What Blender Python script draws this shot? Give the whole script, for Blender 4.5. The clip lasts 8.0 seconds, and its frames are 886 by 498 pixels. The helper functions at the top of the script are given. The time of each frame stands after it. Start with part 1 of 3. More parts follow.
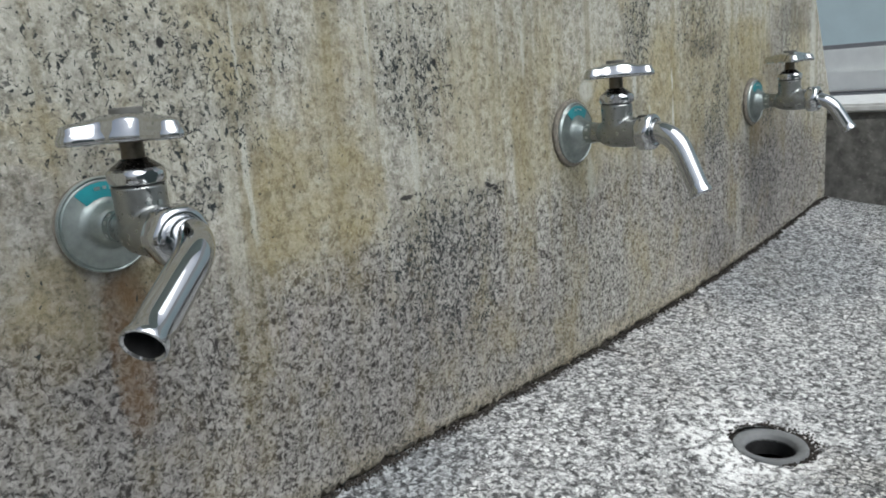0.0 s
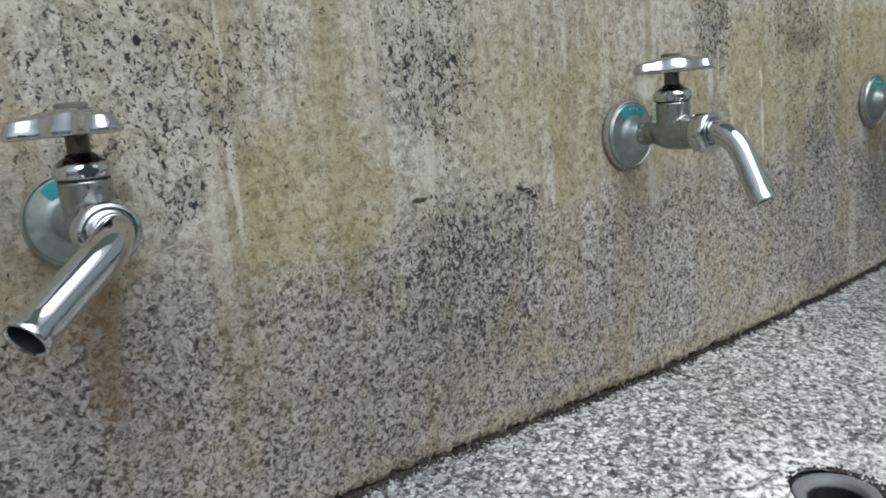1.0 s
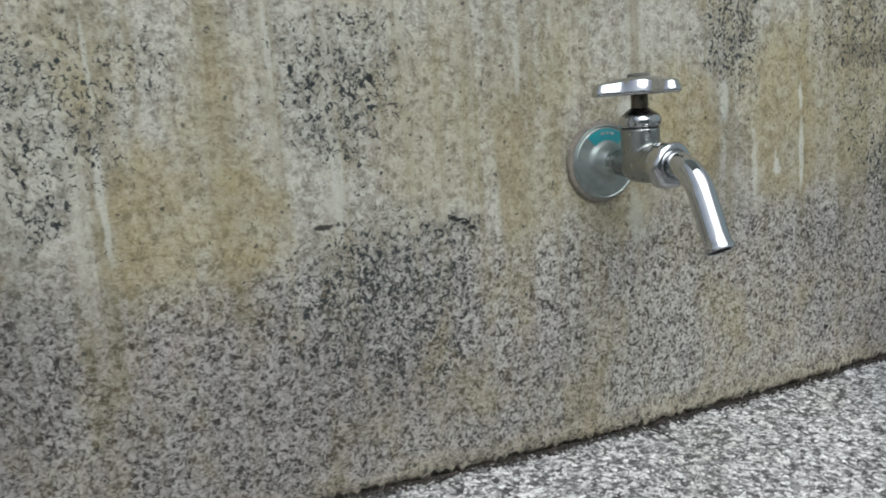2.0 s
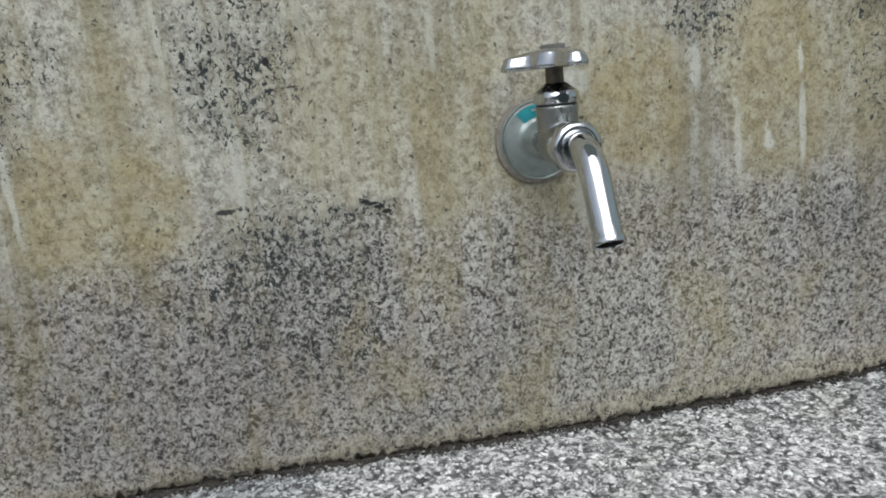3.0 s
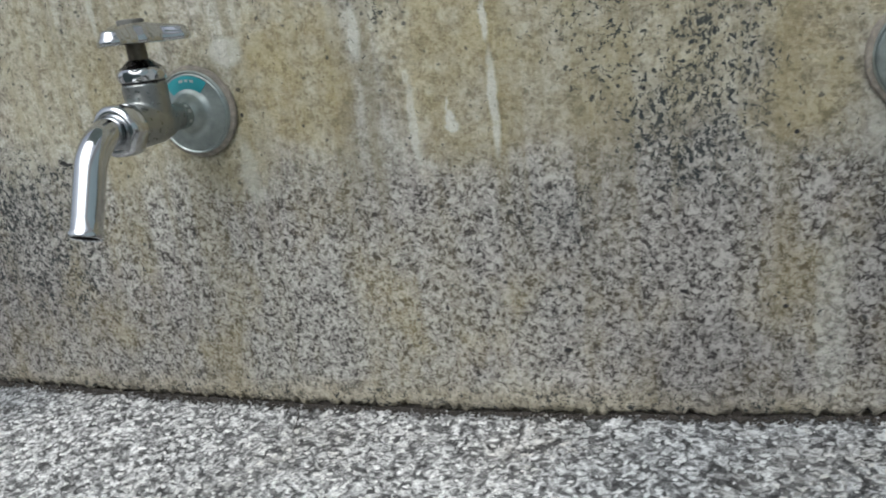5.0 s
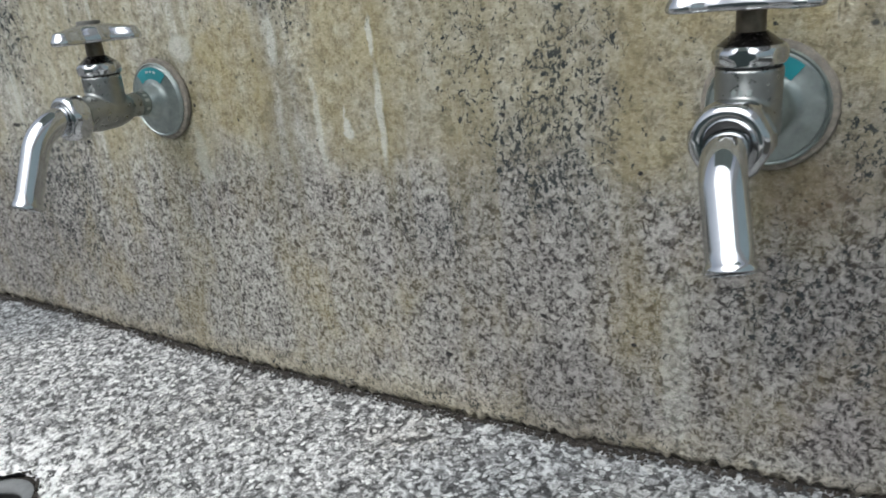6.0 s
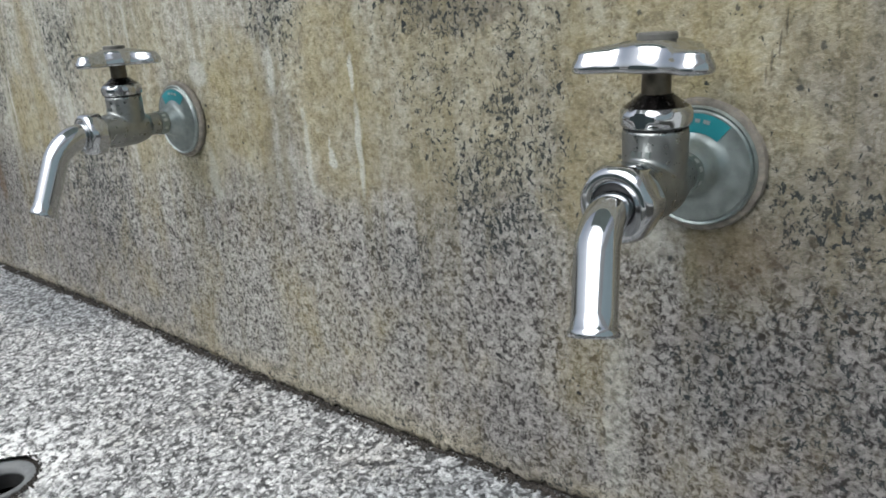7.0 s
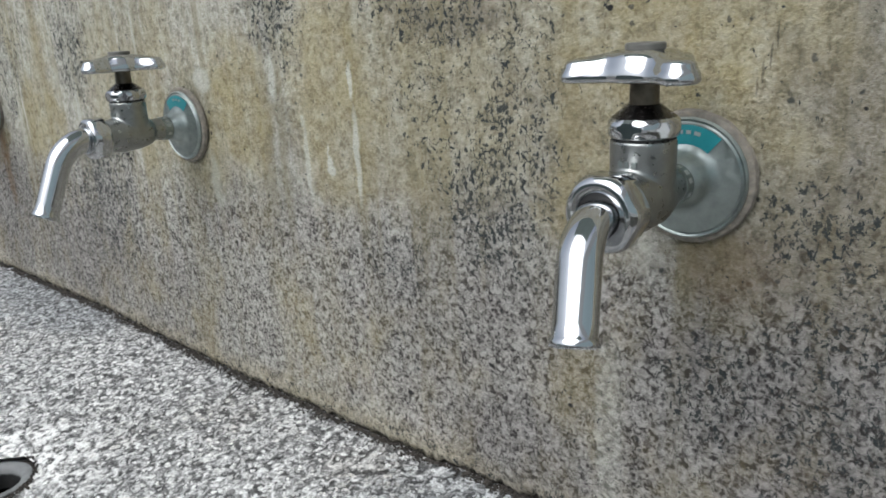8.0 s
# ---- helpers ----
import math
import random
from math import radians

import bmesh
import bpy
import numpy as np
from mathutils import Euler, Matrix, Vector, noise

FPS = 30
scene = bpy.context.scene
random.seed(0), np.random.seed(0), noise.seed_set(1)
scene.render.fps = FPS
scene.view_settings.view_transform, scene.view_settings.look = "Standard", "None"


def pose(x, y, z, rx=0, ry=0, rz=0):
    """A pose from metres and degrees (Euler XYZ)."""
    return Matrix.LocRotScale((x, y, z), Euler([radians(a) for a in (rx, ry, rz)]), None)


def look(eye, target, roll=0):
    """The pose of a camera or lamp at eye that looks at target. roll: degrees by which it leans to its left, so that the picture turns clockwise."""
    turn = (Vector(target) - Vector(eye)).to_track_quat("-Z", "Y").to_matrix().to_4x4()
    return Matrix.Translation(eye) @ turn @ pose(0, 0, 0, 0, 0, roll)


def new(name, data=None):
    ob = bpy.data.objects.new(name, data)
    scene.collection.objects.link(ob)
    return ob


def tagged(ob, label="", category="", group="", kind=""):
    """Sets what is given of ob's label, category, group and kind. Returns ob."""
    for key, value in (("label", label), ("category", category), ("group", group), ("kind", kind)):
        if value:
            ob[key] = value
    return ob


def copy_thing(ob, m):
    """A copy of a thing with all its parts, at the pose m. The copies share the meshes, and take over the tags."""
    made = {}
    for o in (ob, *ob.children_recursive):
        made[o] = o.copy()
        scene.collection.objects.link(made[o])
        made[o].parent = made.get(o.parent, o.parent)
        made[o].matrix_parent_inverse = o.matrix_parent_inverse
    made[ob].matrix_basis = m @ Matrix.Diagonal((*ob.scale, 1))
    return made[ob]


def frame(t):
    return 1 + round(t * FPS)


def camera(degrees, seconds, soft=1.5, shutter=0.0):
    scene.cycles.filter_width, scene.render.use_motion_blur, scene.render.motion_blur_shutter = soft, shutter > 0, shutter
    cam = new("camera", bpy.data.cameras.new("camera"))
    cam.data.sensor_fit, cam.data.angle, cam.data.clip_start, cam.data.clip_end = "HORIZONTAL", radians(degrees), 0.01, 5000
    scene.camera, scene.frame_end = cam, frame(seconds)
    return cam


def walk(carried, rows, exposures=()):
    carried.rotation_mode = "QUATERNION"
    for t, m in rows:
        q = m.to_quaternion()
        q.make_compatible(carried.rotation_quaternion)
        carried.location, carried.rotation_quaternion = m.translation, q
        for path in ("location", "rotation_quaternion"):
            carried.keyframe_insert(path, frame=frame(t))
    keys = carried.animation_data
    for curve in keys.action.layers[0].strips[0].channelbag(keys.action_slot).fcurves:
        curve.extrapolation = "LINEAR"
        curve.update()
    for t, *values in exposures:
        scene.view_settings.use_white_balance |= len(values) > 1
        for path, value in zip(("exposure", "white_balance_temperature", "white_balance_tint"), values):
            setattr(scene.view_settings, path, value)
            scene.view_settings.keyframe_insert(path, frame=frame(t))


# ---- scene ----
cam = camera(60.9, 8.0, soft=1.8, shutter=0.25)
PATH = [
    (0, (-0.779, -0.455, 0.312), (0.634, 0.892, -0.124), -4.8),
    (0.5, (-0.748, -0.48, 0.3), (0.564, 0.969, -0.123), -5.1),
    (1, (-0.677, -0.502, 0.293), (0.456, 1.102, -0.086), -5.5),
    (1.5, (-0.581, -0.525, 0.293), (0.376, 1.195, -0.065), -3.4),
    (1.7, (-0.539, -0.541, 0.294), (0.325, 1.23, -0.051), -3.8),
    (2.8, (-0.309, -0.589, 0.307), (0.126, 1.32, -0.101), -5.1),
    (3, (-0.268, -0.597, 0.298), (0.034, 1.333, -0.13), -6.0),
    (3.5, (-0.1, -0.611, 0.295), (-0.141, 1.329, -0.189), -7.4),
    (4, (0.054, -0.584, 0.29), (-0.162, 1.339, -0.216), -7.4),
    (4.5, (0.178, -0.544, 0.277), (-0.269, 1.335, -0.239), -7.4),
    (5, (0.279, -0.516, 0.291), (-0.346, 1.295, -0.285), -7.0),
    (5.2, (0.32, -0.501, 0.293), (-0.364, 1.281, -0.302), -6.5),
    (6.3, (0.532, -0.42, 0.325), (-0.619, 1.077, -0.334), -5.3),
    (6.5, (0.55, -0.408, 0.325), (-0.642, 1.066, -0.314), -4.9),
    (7, (0.57, -0.39, 0.329), (-0.687, 1.043, -0.277), -3.9),
    (7.5, (0.574, -0.386, 0.328), (-0.711, 1.03, -0.259), -3.0),
    (8, (0.58, -0.381, 0.326), (-0.709, 1.036, -0.248), -3.2),
]
walk(cam, [(t, look(eye, target, roll)) for t, eye, target, roll in PATH], [(0, -0.04, 6000, 7), (3, -0.03, 6020, 7), (5, 0.0, 6000, 7), (7, 0.08, 6020, 8), (8, 0.08, 6020, 8)])

# ---- world and light ----
world = bpy.data.worlds.new("sky")
scene.world = world
world.use_nodes = True
wt = world.node_tree
sky = wt.nodes.new("ShaderNodeTexSky")
sky.sky_type, sky.sun_disc = "NISHITA", False
sky.sun_elevation, sky.sun_rotation = radians(52), radians(185)
sky.air_density, sky.dust_density, sky.ozone_density = 1.0, 6.0, 1.0
cloud = wt.nodes.new("ShaderNodeHueSaturation")
cloud.inputs["Saturation"].default_value = 0.4
wt.links.new(sky.outputs[0], cloud.inputs["Color"])
wt.links.new(cloud.outputs[0], wt.nodes["Background"].inputs[0])
wt.nodes["Background"].inputs[1].default_value = 0.155
sun_data = bpy.data.lights.new("sun", "SUN")
sun_data.energy, sun_data.angle, sun_data.color = 1.3, radians(60), (1.0, 0.98, 0.95)
sun = new("sun", sun_data)
sun.matrix_world = look((-0.3, -2.4, 3.1), (0, 0, 0))


# ---- materials ----
class Nodes:
    """Short names for the nodes of one material."""

    def __init__(self, name):
        self.mat = bpy.data.materials.new(name)
        self.mat.use_nodes = True
        self.t = self.mat.node_tree
        self.bsdf = self.t.nodes["Principled BSDF"]
        self.obj = self.t.nodes.new("ShaderNodeTexCoord").outputs["Object"]

    def link(self, value, socket):
        if isinstance(value, bpy.types.NodeSocket):
            self.t.links.new(value, socket)
        elif isinstance(value, tuple) and len(value) == 3 and socket.type == "RGBA":
            socket.default_value = (*value, 1)
        else:
            socket.default_value = value

    def math(self, op, a, b=0.0, c=0.0):
        n = self.t.nodes.new("ShaderNodeMath")
        n.operation = op
        for v, s in zip((a, b, c), n.inputs):
            self.link(v, s)
        return n.outputs[0]

    def scaled(self, vec, s, off=(0, 0, 0)):
        n = self.t.nodes.new("ShaderNodeMapping")
        self.link(vec, n.inputs["Vector"])
        n.inputs["Scale"].default_value, n.inputs["Location"].default_value = s, off
        return n.outputs[0]

    def noise(self, scale, detail=3.0, rough=0.55, vec=None, warp=0.0):
        n = self.t.nodes.new("ShaderNodeTexNoise")
        self.link(vec or self.obj, n.inputs["Vector"])
        n.inputs["Scale"].default_value, n.inputs["Detail"].default_value = scale, detail
        n.inputs["Roughness"].default_value, n.inputs["Distortion"].default_value = rough, warp
        return n.outputs["Fac"]

    def cells(self, scale, vec=None, feature="F1", rand=1.0):
        n = self.t.nodes.new("ShaderNodeTexVoronoi")
        n.feature = feature
        self.link(vec or self.obj, n.inputs["Vector"])
        n.inputs["Scale"].default_value, n.inputs["Randomness"].default_value = scale, rand
        return n

    def step(self, v, lo, hi, a=0.0, b=1.0):
        n = self.t.nodes.new("ShaderNodeMapRange")
        n.interpolation_type = "SMOOTHSTEP"
        for value, s in zip((v, lo, hi, a, b), n.inputs):
            self.link(value, s)
        return n.outputs[0]

    def ramp(self, v, stops):
        n = self.t.nodes.new("ShaderNodeValToRGB")
        self.link(v, n.inputs[0])
        el = n.color_ramp.elements
        while len(el) < len(stops):
            el.new(0.5)
        for e, (p, c) in zip(el, stops):
            e.position, e.color = p, (*c, 1)
        return n.outputs[0]

    def mix(self, f, a, b, kind="MIX"):
        n = self.t.nodes.new("ShaderNodeMix")
        n.data_type, n.blend_type = "RGBA", kind
        self.link(f, n.inputs[0]), self.link(a, n.inputs[6]), self.link(b, n.inputs[7])
        return n.outputs[2]

    def xyz(self):
        n = self.t.nodes.new("ShaderNodeSeparateXYZ")
        self.link(self.obj, n.inputs[0])
        return n.outputs

    def patches(self, spots, vec, soft=0.6):
        """The union of soft ellipses (x, z, half width, half height, strength) in the plane of a wall."""
        n = self.t.nodes.new("ShaderNodeSeparateXYZ")
        self.link(vec, n.inputs[0])
        px, pz, out = n.outputs[0], n.outputs[2], None
        for x, z, w, h, k in spots:
            dx = self.math("MULTIPLY_ADD", px, 1 / w, -x / w)
            dz = self.math("MULTIPLY_ADD", pz, 1 / h, -z / h)
            d = self.math("MULTIPLY_ADD", dz, dz, self.math("MULTIPLY", dx, dx))
            v = self.step(d, (1 + soft / 2) ** 2, (1 - soft / 2) ** 2, 0.0, k)
            out = v if out is None else self.math("MAXIMUM", out, v)
        return out

    def warped(self, amount, scale):
        """Object coordinates pushed about by noise, so that stains have ragged edges."""
        c = self.t.nodes.new("ShaderNodeCombineXYZ")
        self.link(self.math("MULTIPLY_ADD", self.noise(scale, 4, 0.7), amount * 1.4, -amount * 0.7), c.inputs[0])
        self.link(self.math("MULTIPLY_ADD", self.noise(scale, 4, 0.7, self.scaled(self.obj, (1, 1, 1), (31, 7, 13))), amount * 1.9, -amount * 0.95), c.inputs[2])
        a = self.t.nodes.new("ShaderNodeVectorMath")
        a.operation = "ADD"
        self.link(self.obj, a.inputs[0]), self.link(c.outputs[0], a.inputs[1])
        return a.outputs[0]

    def limescale(self):
        """Ragged white mortar and limescale smeared round the drain."""
        where = self.t.nodes.new("ShaderNodeNewGeometry").outputs["Position"]
        n = self.t.nodes.new("ShaderNodeVectorMath")
        n.operation = "DISTANCE"
        self.link(where, n.inputs[0])
        n.inputs[1].default_value = (DRAIN[0] - 0.012, DRAIN[1] + 0.02, -0.03)
        d = self.math("ADD", n.outputs["Value"], self.math("MULTIPLY_ADD", self.noise(26, 4, 0.65, where), 0.22, -0.11))
        return self.math("MULTIPLY", self.step(d, 0.10, 0.035, 0.0, 0.95), self.step(self.noise(130, 4, 0.7, where), 0.44, 0.56, 0.0, 1.0))

    def blue_grey_patches(self):
        """Ragged blue-grey darker patches on the floor along the wall foot."""
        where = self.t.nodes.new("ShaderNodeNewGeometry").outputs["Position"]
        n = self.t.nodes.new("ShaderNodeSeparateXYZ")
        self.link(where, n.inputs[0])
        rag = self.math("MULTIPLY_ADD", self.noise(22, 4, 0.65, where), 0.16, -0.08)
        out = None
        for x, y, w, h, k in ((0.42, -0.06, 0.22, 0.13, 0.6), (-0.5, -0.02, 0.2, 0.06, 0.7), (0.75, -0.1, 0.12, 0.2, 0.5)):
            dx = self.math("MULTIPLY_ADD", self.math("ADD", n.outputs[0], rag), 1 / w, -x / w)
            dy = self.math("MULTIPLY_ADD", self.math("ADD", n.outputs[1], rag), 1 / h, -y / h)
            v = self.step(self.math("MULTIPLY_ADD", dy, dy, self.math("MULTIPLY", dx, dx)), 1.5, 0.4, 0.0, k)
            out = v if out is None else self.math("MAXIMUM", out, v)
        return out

    def bump(self, height, dist, strength=1.0, under=None):
        n = self.t.nodes.new("ShaderNodeBump")
        self.link(height, n.inputs["Height"])
        n.inputs["Distance"].default_value, n.inputs["Strength"].default_value = dist, strength
        if under:
            self.link(under, n.inputs["Normal"])
        return n.outputs[0]

    def done(self, color, rough, metal=0.0, normal=None, spec=0.5):
        self.link(color, self.bsdf.inputs["Base Color"]), self.link(rough, self.bsdf.inputs["Roughness"])
        self.bsdf.inputs["Metallic"].default_value = metal
        self.bsdf.inputs["Specular IOR Level"].default_value = spec
        if normal:
            self.link(normal, self.bsdf.inputs["Normal"])
        return self.mat


DRAIN = (-0.119, -0.223)

# Stains on the back wall: x, z, half width, half height, strength
OCHRE = [(0.5, 0.24, 0.06, 0.07, 0.55), (-0.455, 0.233, 0.035, 0.056, 0.85), (-0.4, 0.227, 0.032, 0.052, 0.85), (-0.242, 0.29, 0.055, 0.063, 0.45), (-0.155, 0.256, 0.032, 0.069, 0.5), (-0.58, 0.205, 0.018, 0.023, 0.8),
         (0.13, 0.274, 0.05, 0.079, 0.85), (-0.622, 0.302, 0.018, 0.02, 0.6), (-0.633, 0.191, 0.029, 0.033, 0.85), (-0.002, 0.265, 0.04, 0.054, 0.95), (0.124, 0.255, 0.042, 0.05, 0.85),
         (0.203, 0.236, 0.042, 0.04, 0.6), (0.346, 0.237, 0.028, 0.044, 0.85), (-0.077, 0.226, 0.046, 0.045, 0.7), (0.1, 0.07, 0.024, 0.062, 0.35), (0.351, 0.283, 0.029, 0.053, 0.8),
         (0.462, 0.289, 0.042, 0.04, 0.7), (0.432, 0.184, 0.027, 0.032, 0.7), (0.243, 0.292, 0.082, 0.084, 0.6), (0.403, 0.317, 0.077, 0.05, 0.9), (0.62, 0.3, 0.05, 0.08, 0.5)]
DRIPS = [(-0.1, 0.144, 0.012, 0.058, 0.6), (0.022, 0.242, 0.01, 0.049, 0.4), (-0.178, 0.253, 0.011, 0.063, 0.8), (-0.03, 0.253, 0.009, 0.061, 0.6)]
PALE = [(-0.488, 0.348, 0.0015, 0.023, 0.6), (-0.491, 0.251, 0.0025, 0.0375, 0.6), (-0.369, 0.351, 0.0019, 0.0255, 0.5), (-0.327, 0.245, 0.0034, 0.0325, 0.55), (-0.051, 0.192, 0.0065, 0.0245, 0.5),
        (-0.168, 0.331, 0.0028, 0.021, 0.5), (0.053, 0.29, 0.004, 0.017, 0.6), (0.088, 0.256, 0.0027, 0.0055, 0.5), (0.09, 0.221, 0.0031, 0.0285, 0.6), (0.149, 0.288, 0.0022, 0.0125, 0.8),
        (0.151, 0.232, 0.0031, 0.032, 0.75), (0.119, 0.2185, 0.0049, 0.004, 0.85), (0.1185, 0.224, 0.0032, 0.005, 0.85), (0.117, 0.234, 0.0009, 0.005, 0.6), (-0.055, 0.288, 0.0126, 0.01, 0.7),
        (-0.051, 0.188, 0.005, 0.018, 0.45), (-0.324, 0.258, 0.0025, 0.028, 0.5), (0.7, 0.3, 0.0124, 0.1, 0.5), (0.367, 0.077, 0.009, 0.055, 0.22)]
MOULD = [(-0.552, 0.319, 0.075, 0.056, 0.55), (-0.519, 0.315, 0.037, 0.046, 0.75), (-0.505, 0.309, 0.031, 0.044, 0.6), (-0.451, 0.342, 0.015, 0.018, 0.6), (-0.319, 0.319, 0.04, 0.05, 0.85),
         (-0.53, 0.245, 0.014, 0.011, 1), (-0.296, 0.152, 0.076, 0.06, 0.75), (-0.312, 0.174, 0.03, 0.032, 1), (-0.252, 0.201, 0.039, 0.011, 0.8), (0.061, 0.347, 0.031, 0.038, 1),
         (0.238, 0.349, 0.061, 0.04, 0.8), (0.284, 0.215, 0.037, 0.045, 1), (0.291, 0.264, 0.016, 0.022, 1), (0.225, 0.261, 0.024, 0.025, 0.5), (0.191, 0.153, 0.031, 0.019, 0.55),
         (0.308, 0.274, 0.021, 0.065, 0.7), (0.241, 0.27, 0.048, 0.051, 0.45), (0.482, 0.223, 0.022, 0.022, 0.9), (0.487, 0.159, 0.028, 0.024, 0.7), (0.438, 0.119, 0.032, 0.027, 0.7),
         (0.496, 0.11, 0.025, 0.032, 0.7), (0.053, 0.332, 0.023, 0.019, 1), (-0.282, 0.172, 0.021, 0.034, 0.9), (-0.297, 0.138, 0.071, 0.057, 0.6), (0.58, 0.32, 0.05, 0.09, 0.6)]
GRIME = [(0.2, 0.14, 0.12, 0.09, 0.35), (0.38, 0.15, 0.06, 0.1, 0.55), (0.245, 0.328, 0.046, 0.012, 0.9), (-0.51, 0.147, 0.047, 0.057, 0.6), (-0.413, 0.137, 0.046, 0.047, 0.6), (-0.297, 0.138, 0.082, 0.066, 0.3), (0.5, 0.13, 0.09, 0.12, 1.0), (0.52, 0.24, 0.05, 0.1, 1.0), (-0.63, 0.13, 0.09, 0.12, 1.0), (-0.64, 0.21, 0.04, 0.06, 0.9), (-0.4, 0.07, 0.14, 0.07, 0.8), (-0.22, 0.04, 0.12, 0.05, 0.5), (0.053, 0.215, 0.026, 0.076, 0.5),
         (0.284, 0.134, 0.048, 0.056, 0.65), (0.292, 0.037, 0.059, 0.04, 0.9), (0.393, 0.084, 0.027, 0.074, 0.8), (0.064, 0.165, 0.098, 0.029, 0.35), (0.302, 0.073, 0.068, 0.074, 0.6),
         (0.46, 0.091, 0.068, 0.028, 0.5), (0.246, 0.116, 0.081, 0.088, 0.6), (-0.637, 0.118, 0.038, 0.031, 0.5), (0.35, 0.157, 0.064, 0.116, 0.5), (0.598, 0.104, 0.115, 0.086, 0.8),
         (0.598, 0.367, 0.096, 0.027, 0.8)]
RUST = [(-0.592, 0.192, 0.009, 0.019, 0.8), (-0.597, 0.154, 0.005, 0.032, 0.7), (-0.587, 0.19, 0.008, 0.021, 0.95), (-0.59, 0.145, 0.008, 0.027, 0.7), (0.433, 0.194, 0.02, 0.016, 0.35)]
PITS = [(0.4545, 0.312, 0.0005, 0.006, 0.5), (0.452, 0.303, 0.0005, 0.006, 0.5), (0.4485, 0.295, 0.0007, 0.005, 0.5), (0.446, 0.288, 0.0007, 0.004, 0.4), (-0.277, 0.307, 0.005, 0.0008, 0.8),
        (0.19, 0.045, 0.0035, 0.002, 1), (0.274, 0.092, 0.003, 0.0015, 1), (0.339, 0.081, 0.002, 0.0015, 1), (-0.54, 0.349, 0.0025, 0.0035, 1), (-0.294, 0.327, 0.0025, 0.0035, 1),
        (-0.311, 0.316, 0.002, 0.0015, 0.9), (-0.233, 0.2125, 0.004, 0.0014, 1), (-0.228, 0.2105, 0.004, 0.0014, 1), (-0.2225, 0.2075, 0.0045, 0.0016, 1), (-0.2165, 0.203, 0.004, 0.0016, 1), (-0.341, 0.218, 0.0075, 0.002, 0.9), (-0.05, 0.2395, 0.0014, 0.0018, 1),
        (-0.049, 0.259, 0.0022, 0.0016, 0.8), (0.252, 0.234, 0.0015, 0.0015, 1), (0.344, 0.199, 0.0015, 0.0015, 1), (0.099, 0.079, 0.0015, 0.002, 0.9), (0.365, 0.329, 0.002, 0.0015, 1),
        (0.495, 0.279, 0.001, 0.001, 1), (0.447, 0.097, 0.001, 0.002, 1)]


